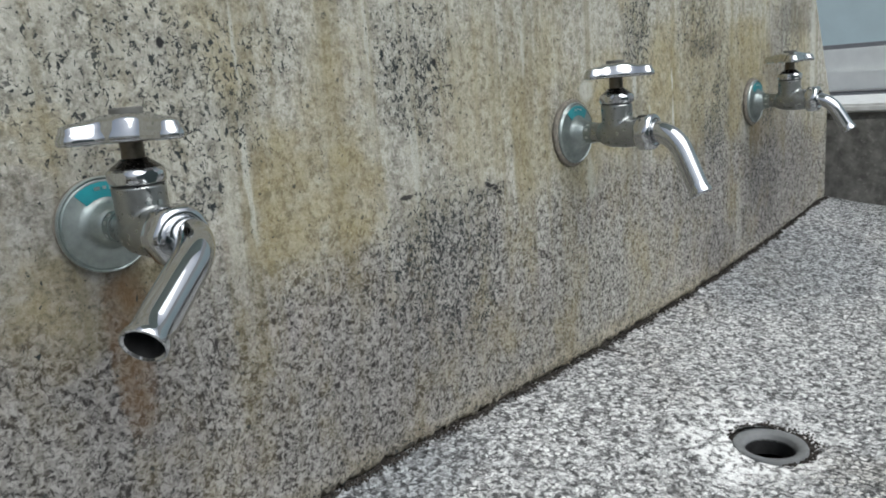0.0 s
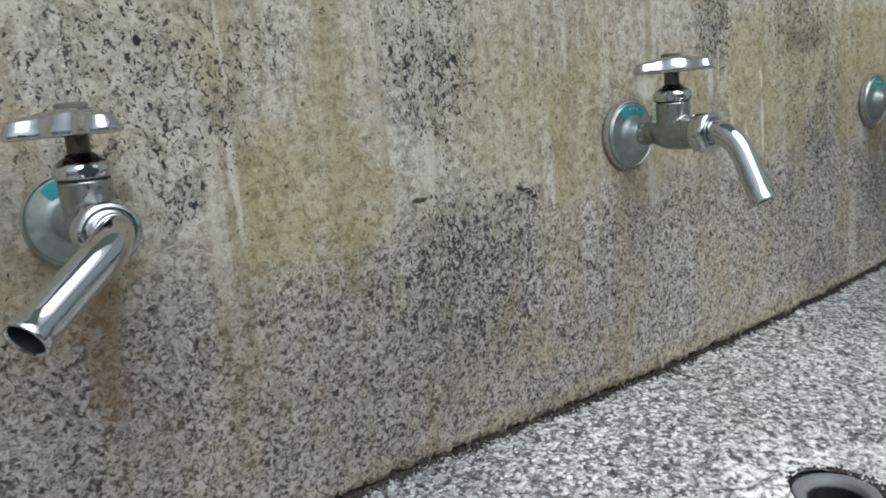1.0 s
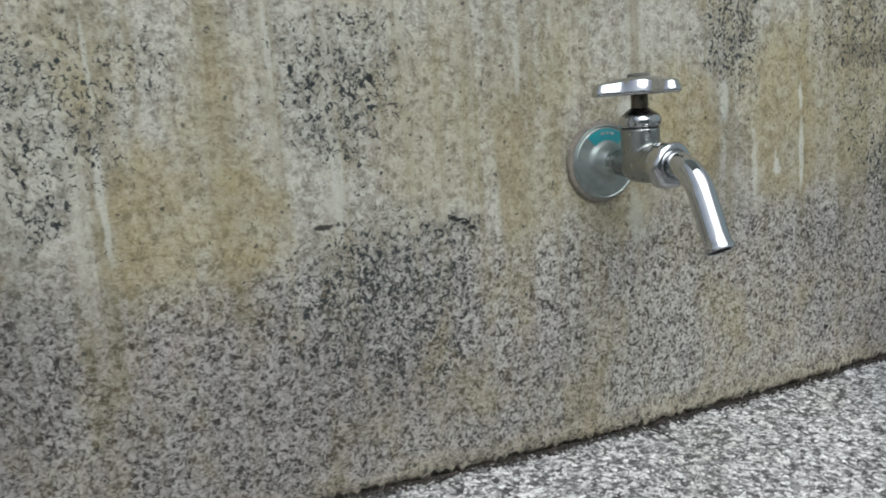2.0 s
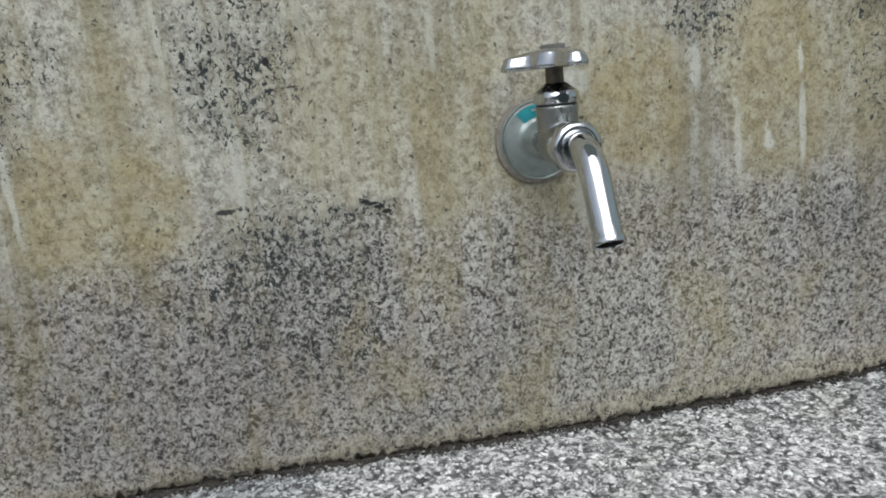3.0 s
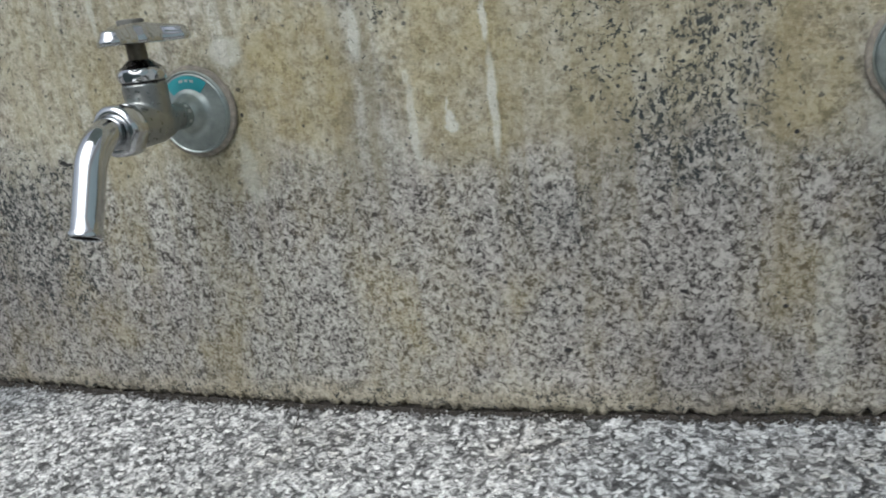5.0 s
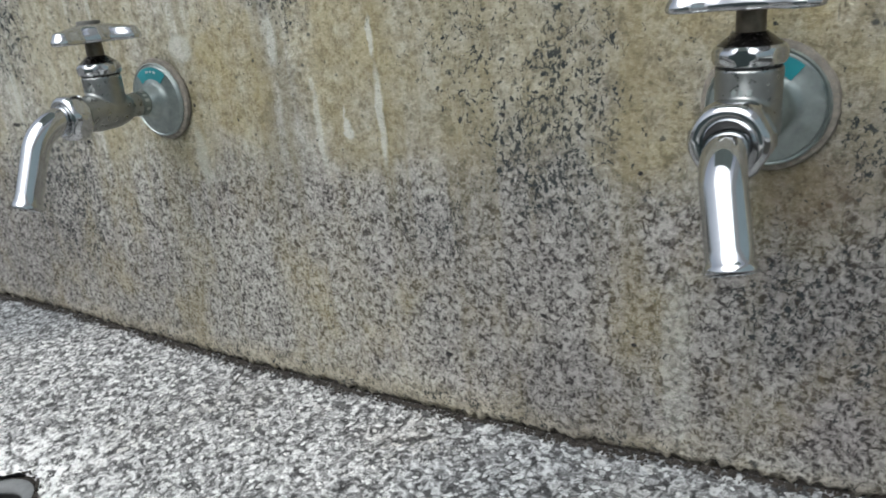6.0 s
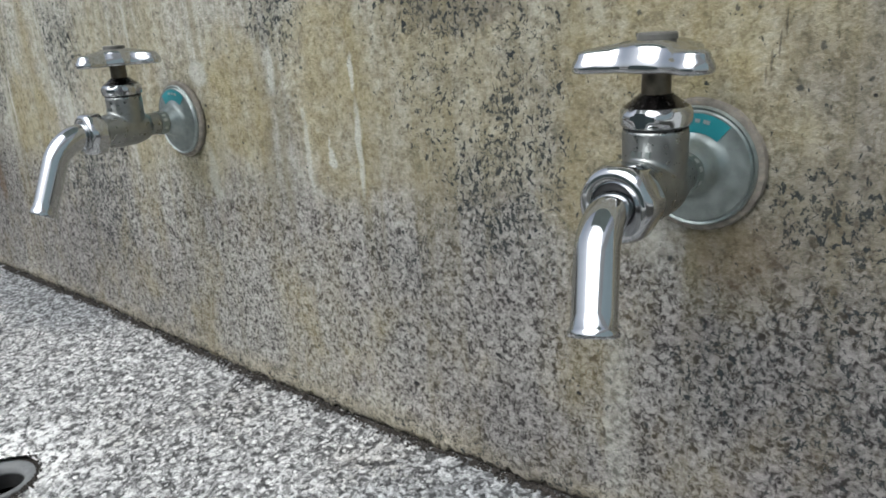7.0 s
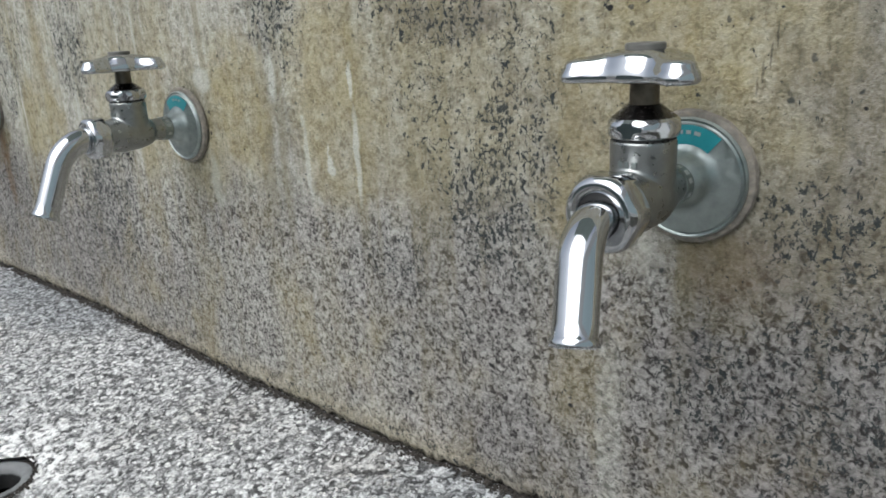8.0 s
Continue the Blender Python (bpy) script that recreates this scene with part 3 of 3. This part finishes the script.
# ---- the building beyond the end wall, with a window ----
def house_window():
    xw = 2.0
    w = bmesh.new()
    box((xw, -3.5, -0.75), (xw + 0.2, 3.0, 0.1), 0, w)
    box((xw, -3.5, 1.6), (xw + 0.2, 3.0, 2.6), 0, w)
    wall = tagged(part("wall_building", w, LEDGE), "pale rendered building wall below and above a window", "wall", kind="structure")
    win = tagged(new("window_1"), "white aluminium window with frosted blue-grey glass", "window", kind="structure")
    part("window_sill", box((xw - 0.05, -3.4, 0.1), (xw + 0.1, 2.9, 0.162), 0.006), GASKET, win, "grey sill")
    f = part("window_frame", box((xw - 0.02, -3.4, 0.17), (xw + 0.08, 2.9, 0.235), 0.004), ALU, win)
    part("window_track", box((xw - 0.005, -3.4, 0.235), (xw + 0.08, 2.9, 0.305), 0.003), ALU, win)
    part("gasket", box((xw + 0.0, -3.4, 0.305), (xw + 0.05, 2.9, 0.319), 0.001), GASKET, win)
    part("pane", box((xw + 0.01, -3.4, 0.319), (xw + 0.03, 2.9, 1.6)), FROST, win)


house_window()

# Made-up wall behind the camera; gives the chrome a dark horizon band.
behind = box((-2.4, -2.6, -0.75), (1.3, -2.4, 0.85))
tagged(part("wall_behind", behind, PAINT), "unseen grey-green wall added behind the camera to darken chrome reflections", "wall", kind="structure")


# Unseen slab, added to cut the top light and break up chrome reflections.
overhead_slab = box((-0.85, -0.6, 2.0), (1.2, 0.3, 2.1), 0.01)
tagged(part("ceiling", overhead_slab, SLAB_PAINT), "unseen pale green slab added overhead to shape light and reflections", "ceiling", kind="structure")


# ---- taps ----
def fused(bm, voxel, rounds):
    """The bodies in bm melted into one casting with soft inner corners."""
    me = bpy.data.meshes.new("casting")
    bm.to_mesh(me)
    bm.free()
    ob = bpy.data.objects.new("casting", me)
    scene.collection.objects.link(ob)
    m = ob.modifiers.new("melt", "REMESH")
    m.mode, m.voxel_size = "VOXEL", voxel
    s = ob.modifiers.new("soft", "SMOOTH")
    s.factor, s.iterations = 0.5, rounds
    dg = bpy.context.evaluated_depsgraph_get()
    done = bpy.data.meshes.new_from_object(ob.evaluated_get(dg))
    bpy.data.objects.remove(ob)
    out = bmesh.new()
    out.from_mesh(done)
    bpy.data.meshes.remove(done)
    return out


def spout_mesh():
    """The bent outlet, from the nut outwards, hollow at its mouth."""
    path, bend, turn = [], 0.033, radians(64)
    y0 = 0.097
    for i in range(4):
        path.append((0.088 + (y0 - 0.088) * i / 3, 0.0, 0.0))
    for i in range(1, 21):
        a = turn * i / 20
        path.append((y0 + bend * math.sin(a), -bend + bend * math.cos(a), a))
    y, z, a = path[-1]
    for i in range(1, 6):
        d = 0.037 * i / 5
        path.append((y + d * math.cos(a), z - d * math.sin(a), a))
    rings, r0 = [], 0.0098

    def ring(y, z, a, r):
        return [(r * math.cos(q), -(y + r * math.sin(q) * math.sin(a)), z + r * math.sin(q) * math.cos(a)) for q in (2 * math.pi * i / 40 for i in range(40))]

    for y, z, a in path[:-1]:
        rings.append(ring(y, z, a, r0))
    y, z, a = path[-1]
    for d, r in ((-0.002, r0), (0.0, 0.0106), (0.002, 0.0111), (0.0035, 0.0108), (0.0038, 0.0098), (0.003, 0.0088)):
        rings.append(ring(y + d * math.cos(a), z - d * math.sin(a), a, r))
    outer = loft(rings, closed_ends=False)
    inner = loft([ring(y + d * math.cos(a), z - d * math.sin(a), a, r) for d, r in ((0.003, 0.0088), (-0.004, 0.0086), (-0.03, 0.0085))], closed_ends=False)
    for f in inner.faces:
        f.normal_flip()
    plug = loft([ring(y + d * math.cos(a), z - d * math.sin(a), a, r) for d, r in ((-0.031, 0.0085), (-0.03, 0.0085))])
    return outer, inner, plug


def handle_mesh():
    """A handle of three stubby round-ended arms with soft edges, thickest at the hub."""
    profile = [(0.0060, -0.0014), (0.0018, -0.0018), (0.0008, -0.0015), (0.0002, -0.0008), (0.0, 0.0003), (0.0001, 0.0014), (0.0004, 0.0028), (0.0010, 0.0044), (0.0020, 0.0060)]
    for k in range(1, 11):
        d = 0.0034 * k / 10
        profile.append((0.0020 + d, 0.0060 + 0.0030 * math.sqrt(1 - (1 - d / 0.0034) ** 2)))
    profile += [(0.0064, 0.0092), (0.0074, 0.0093)]
    rings = []
    for inset, h in profile:
        ring = []
        for i in range(180):
            a = 2 * math.pi * i / 180
            off = abs((a + math.pi / 3) % (2 * math.pi / 3) - math.pi / 3)
            half = 0.0092 - inset
            tip = half ** 2 - (0.0296 * math.sin(off)) ** 2
            arm = half / max(math.sin(off), 0.001)
            if tip > 0:
                arm = min(arm, 0.0296 * math.cos(off) + math.sqrt(tip)) if 0.0296 * math.cos(off) < arm else arm
            q = (arm ** 6 + (0.0192 - inset) ** 6) ** (1 / 6)
            up = min(1, max(0, h / 0.0056))
            z = h + up * (0.0030 * max(0, 1 - (q / 0.022) ** 2) - 0.0016 * (q / 0.0388) ** 2)
            ring.append((q * math.cos(a), q * math.sin(a), z))
        rings.append(ring)
    return loft(rings)


def water_tap():
    """The tap with its wall centre at the origin; it reaches out along -y."""
    tap = new("water_tap")
    washer = part("washer", turned([(0.0, 0.0350), (0.0022, 0.0358), (0.0042, 0.0350), (0.0050, 0.0335), (0.0055, 0.030)], "Y", seg=64), WASHER, tap, "grimy limescaled ring against the wall")
    for v in washer.data.vertices:
        v.co *= 1 + 0.018 * noise.noise(v.co * 160)
    flange = part("flange", turned([(0.004, 0.0318), (0.0065, 0.0322), (0.0078, 0.0312), (0.0070, 0.0300), (0.0080, 0.0290), (0.0090, 0.0200), (0.0104, 0.0165),
                                    (0.0135, 0.0142), (0.0185, 0.0125), (0.0205, 0.0105)], "Y", seg=64), DISC, tap, "dull round zinc wall disc")
    # teal sticker lying on the upper slope of the disc
    def on_disc(a, r, up):
        h = 0.0080 + (0.0290 - r) / 0.009 * 0.0010 + up
        return (r * math.cos(a), -h, r * math.sin(a))
    st = bmesh.new()
    rows = []
    for j in range(4):
        rows.append([st.verts.new(on_disc(radians(50 + 80 * i / 12), 0.0186 + 0.0098 * j / 3, 0.0004)) for i in range(13)])
    for a, b in zip(rows, rows[1:]):
        for i in range(12):
            st.faces.new((a[i], a[i + 1], b[i + 1], b[i]))
    bmesh.ops.recalc_face_normals(st, faces=st.faces)
    bmesh.ops.solidify(st, geom=st.faces[:], thickness=-0.00025)
    sticker = part("sticker", st, TEAL, flange, "teal printed sticker")
    for a0, a1 in ((72, 80), (84, 90), (94, 103)):
        bar = bmesh.new()
        lo = [bar.verts.new(on_disc(radians(a), 0.0238, 0.0009)) for a in (a0, a1)]
        hi = [bar.verts.new(on_disc(radians(a), 0.0258, 0.0009)) for a in (a1, a0)]
        bar.faces.new(lo + hi)
        bmesh.ops.solidify(bar, geom=bar.faces[:], thickness=0.0002)
        part("print_bar", bar, WHITE_INK, flange, "pale print on the sticker")
    # casting: inlet tube, barrel and upright neck
    bm = turned([(0.012, 0.0098), (0.048, 0.0102)], "Y", seg=40)
    turned([(0.036, 0.0085), (0.041, 0.0125), (0.052, 0.0152), (0.068, 0.0155), (0.077, 0.0145), (0.084, 0.0138)], "Y", seg=40, bm=bm)
    turned([(-0.008, 0.009), (-0.003, 0.0142), (0.008, 0.0152), (0.0285, 0.0156)], at=(0, -0.056, 0), seg=40, bm=bm)
    body = part("body", fused(bm, 0.0009, 9), SATIN, tap, "satin-grey cast body")
    mark = bmesh.new()
    for i, w in enumerate((0.0022, 0.0016, 0.0022)):
        x = -0.0048 + 0.0036 * i
        y = -0.056 - math.sqrt(0.0156 ** 2 - x * x)
        box((x, y - 0.0003, 0.0165), (x + w, y + 0.0008, 0.0195), 0, mark)
    part("cast_mark", mark, DISC, body, "raised cast marks")
    tag = turned([(0.0215, 0.01065), (0.0285, 0.01075)], "Y", seg=40)
    part("band", tag, DISC, tap, "worn pale band round the inlet")
    for a0 in (10, 35, 60, 120, 150, 195, 330):
        b = bmesh.new()
        a, c = radians(a0), radians(a0 + 14)
        pts = [(0.0109 * math.cos(q), -h, 0.0109 * math.sin(q)) for q, h in ((a, 0.0232), (c, 0.0232), (c, 0.0268), (a, 0.0268))]
        b.faces.new([b.verts.new(p) for p in pts])
        bmesh.ops.solidify(b, geom=b.faces[:], thickness=0.0002)
        part("print_bar", b, WHITE_INK, tap, "pale worn print")
    # outlet nut: six flats with rounded corners
    part("nut", turned([(0.0815, 0.0135), (0.082, 0.0165), (0.0845, 0.0188), (0.0915, 0.0190), (0.0950, 0.0182), (0.0972, 0.0168), (0.0985, 0.0148), (0.0983, 0.0118), (0.0975, 0.0106), (0.095, 0.0103)], "Y", seg=96, flats=0.0176), CHROME, tap, "bright chrome outlet nut")
    # Black ring that paints in the shaded gap where the spout enters the nut.
    part("gland", turned([(0.094, 0.0106), (0.0966, 0.0106), (0.0968, 0.0100)], "Y", seg=40), BLACK, tap, "black ring for the dark gap between nut and spout")
    # bonnet, stem, handle
    part("gasket", turned([(0.0285, 0.0150), (0.0298, 0.0150)], at=(0, -0.056, 0), seg=40), BLACK, tap, "dark line under the bonnet")
    part("bonnet", turned([(0.0295, 0.0155), (0.0303, 0.0165), (0.0325, 0.0172), (0.0355, 0.0172), (0.0372, 0.0165), (0.0386, 0.0152), (0.0384, 0.0120)], at=(0, -0.056, 0), seg=96, flats=0.0164), CHROME, tap, "bright chrome six-sided bonnet")
    part("packing_cone", turned([(0.0375, 0.0148), (0.0386, 0.0150), (0.0412, 0.0116), (0.0436, 0.0086), (0.0444, 0.0076)], at=(0, -0.056, 0), seg=48), CONE, tap, "dark tarnished cone under the stem")
    part("stem", turned([(0.043, 0.0068), (0.062, 0.0066)], at=(0, -0.056, 0), seg=32), BRASS, tap, "brownish metal stem")
    handle = part("handle", handle_mesh(), CHROME, tap, "bright chrome three-armed handle")
    handle.location = (0, -0.056, 0.0568)
    part("cap", turned([(0.0090, 0.0092), (0.0132, 0.0092), (0.0139, 0.0086), (0.0140, 0.004)], seg=40), CAPMAT, handle, "grey plastic cap")
    outer, inner, plug = spout_mesh()
    spout = part("spout", outer, CHROME, tap, "bright chrome bent spout")
    part("bore", inner, BLACK, spout, "inside of the spout, blackened for the shade in it")
    part("bore_end", plug, BLACK, spout)
    return tagged(tap, "chrome water tap with bent spout on the stained concrete wall", "tap", "taps on the wall")


def child(ob, name):
    return next(c for c in ob.children if c.name.split(".")[0] == name)


# x, z, size, turn of the spout round its nut, turn of the handle, size of the handle
TAPS = [(-0.5945, 0.2450, 0.90, 56, 44, 1.03, "small chrome water tap, spout swung aside, rust streak below it"),
        (0.415, 0.241, 1.0, -14, 85, 1.0, "chrome water tap with teal sticker, pale drip mark below it"),
        (-0.088, 0.2455, 1.0, 0, 42, 1.0, "chrome water tap with spout pointing straight out of the wall")]
first = water_tap()
for i, (x, z, size, swing, turn, grip, say) in enumerate(TAPS):
    tap = first if i == len(TAPS) - 1 else copy_thing(first, pose(x, 0, z))
    tap.matrix_basis = pose(x, 0, z) @ Matrix.Diagonal((size, 1.0, size, 1.0))
    child(tap, "spout").rotation_euler = (0, radians(swing), 0)
    handle = child(tap, "handle")
    handle.rotation_euler, handle.scale = (0, 0, radians(turn)), (grip, grip, 1.25 if size < 1 else 1.08)
    if x == -0.088:
        child(tap, "spout").scale = (1.05, 1.0, 1.10)
    if x == 0.415:
        child(tap, "spout").scale = (1.04, 0.94, 0.86)
    if size < 1:
        child(tap, "spout").scale = (1.1, 1.0, 1.24)
        child(tap, "washer").scale = (0.9, 1.0, 0.9)
    tagged(tap, say)


# ---- drain ----
drain = tagged(new("floor_drain"), "round grey plastic drain ring let into the terrazzo floor", "drain")
dz = floor_z(*DRAIN)
drain.location = (DRAIN[0], DRAIN[1], dz)
rim = []
for h, r in ((-0.03, 0.0325), (-0.0005, 0.033), (0.0012, 0.0322), (0.0014, 0.0308), (0.0002, 0.0248), (-0.0012, 0.0232), (-0.006, 0.0218)):
    rim.append([(r * math.cos(q), r * math.sin(q), h) for q in (2 * math.pi * i / 64 for i in range(64))])
part("ring", loft(rim, closed_ends=False), PVC, drain, "smooth grey ring")
# Pipe walls coloured black in place of the shade down the hole.
part("pipe", loft([[(r * math.cos(q), r * math.sin(q), h) for q in (2 * math.pi * i / 48 for i in range(48))] for h, r in ((-0.005, 0.0219), (-0.06, 0.0215))], closed_ends=False), BLACK, drain, "drain pipe, black to stand for the shade inside it")
part("pipe_bottom", turned([(-0.062, 0.0215), (-0.06, 0.0215)], seg=48), BLACK, drain)
part("dirt", turned([(-0.02, 0.042), (-0.0035, 0.042), (-0.0025, 0.031), (-0.02, 0.031)], seg=48), MUD, drain, "black dirt in the gap round the ring")


# ---- chips bedded in the floor, and crumbs along the joint ----
def scatter_chips():
    rng = random.Random(5)
    verts, faces, near = [], [], []

    def chip(x, y, z, r, lift, sides):
        k, a0 = len(verts), rng.uniform(0, 6.28)
        squash, lean = rng.uniform(0.4, 0.95), rng.uniform(0, 3.14)
        rad = [r * rng.uniform(0.4, 1.4) for _ in range(sides)]
        for ring, (scale, h) in enumerate(((1.0, -0.0012), (0.93, lift * 0.6), (0.7, lift))):
            for i in range(sides):
                a = a0 + 6.283 * i / sides
                u, v = rad[i] * scale * math.cos(a), rad[i] * scale * squash * math.sin(a)
                px, py = u * math.cos(lean) - v * math.sin(lean), u * math.sin(lean) + v * math.cos(lean)
                verts.append((x + px, y + py, z + h))
        for ring in (0, 1):
            for i in range(sides):
                a, b = k + ring * sides + i, k + ring * sides + (i + 1) % sides
                faces.append((a, b, b + sides, a + sides))
        faces.append(tuple(range(k + 2 * sides, k + 3 * sides)))

    step = 0.0053
    for j in range(int(0.5 / step)):
        for i in range(int((X1 + 0.72) / step)):
            x, y = -0.72 + (i + rng.uniform(-0.2, 1.2)) * step, -0.003 - (j + rng.uniform(-0.2, 1.2)) * step
            if math.hypot(x - DRAIN[0], y - DRAIN[1]) < 0.0375 or rng.random() < 0.12 or x > X1 - 0.004 or y > -0.003:
                continue
            p = Vector((x, y, 0))
            z = floor_z(x, y) + noise.noise(p * 14) * 0.0012
            if -0.16 < x < 0.3 and y > -0.024 and len(near) < 300:
                near.append((x, y, z))
                continue
            chip(x, y, z, rng.uniform(0.0011, 0.0041), rng.uniform(0.0002, 0.0008), rng.choice((5, 6, 7)))
    rest = list(verts), list(faces)
    kinds = []
    for i in range(12):
        verts.clear(), faces.clear()
        chip(0, 0, 0, rng.uniform(0.0012, 0.0041), rng.uniform(0.0002, 0.0008), rng.choice((5, 6, 7)))
        one = bpy.data.meshes.new("stone_chip")
        one.from_pydata(verts, [], faces)
        one.materials.append(CHIPS)
        kinds.append(one)
    for x, y, z in near:
        piece = new("stone_chip", rng.choice(kinds))
        piece.parent = floor
        piece.matrix_basis = pose(x, y, z, 0, 0, rng.uniform(0, 360))
    verts, faces = rest
    me = bpy.data.meshes.new("stone_chips")
    me.from_pydata(verts, [], faces)
    me.materials.append(CHIPS)
    me.update()
    return tagged(new("stone_chips", me), "pale and grey marble chips bedded in the trough floor", "stone chips", kind="stuff")


scatter_chips()


def joint_crumbs():
    rng = random.Random(9)
    verts, faces = [], []
    for i in range(7500):
        x = rng.uniform(-0.75, X1 - 0.01)
        dense = noise.noise(Vector((x * 24, 2, 0))) + 0.6 * noise.noise(Vector((x * 90, 7, 0)))
        if dense < rng.uniform(-0.75, 0.5):
            continue
        y = 0.005 - abs(rng.gauss(0, 0.003)) - 0.005 * rng.random() ** 2 * (1 + 2 * max(0, dense))
        if i % 9 == 0:
            a = rng.gauss(-0.5, 0.9)
            d = 0.0345 + abs(rng.gauss(0, 0.006)) * (0.3 + 0.7 * max(0.0, math.cos(a + 0.5)) ** 2)
            x, y = DRAIN[0] + d * math.cos(a), DRAIN[1] + d * math.sin(a)
        r, k = rng.uniform(0.0005, 0.0024) * (1 if y > -0.001 else 0.75), len(verts)
        z = floor_z(x, y) + 0.0012 + noise.noise(Vector((x, y, 0)) * 14) * 0.0012
        for q in ((1, 0, 0), (-0.4, 0.9, 0), (-0.5, -0.8, 0.1), (0.1, 0.1, 0.8), (0, 0, -0.9)):
            verts.append((x + r * (q[0] + rng.uniform(-0.4, 0.4)), y + r * (q[1] + rng.uniform(-0.4, 0.4)), z + r * (q[2] + rng.uniform(-0.3, 0.3))))
        for a, b in ((0, 1), (1, 2), (2, 0)):
            faces += [(k + a, k + b, k + 3), (k + b, k + a, k + 4)]
    me = bpy.data.meshes.new("joint_dirt")
    me.from_pydata(verts, [], faces)
    me.materials.append(MUD)
    me.update()
    return tagged(new("joint_dirt", me), "black crumbs of dirt along the wall foot and drain", "dirt", kind="stuff")


joint_crumbs()


def twig():
    """A short dark twig lying on the floor against the wall foot."""
    bend = [(-0.047, -0.006), (-0.042, -0.013), (-0.0385, -0.024), (-0.0365, -0.036)]
    rings = []
    for i, (x, y) in enumerate(bend):
        r = 0.0008 - 0.00012 * i
        z = floor_z(x, y) + 0.002
        rings.append([(x + r * math.cos(q), y, z + r * math.sin(q)) for q in (2 * math.pi * k / 6 for k in range(6))])
    return tagged(part("twig", loft(rings), MUD), "thin dark twig lying on the speckled floor", "twig")


twig()
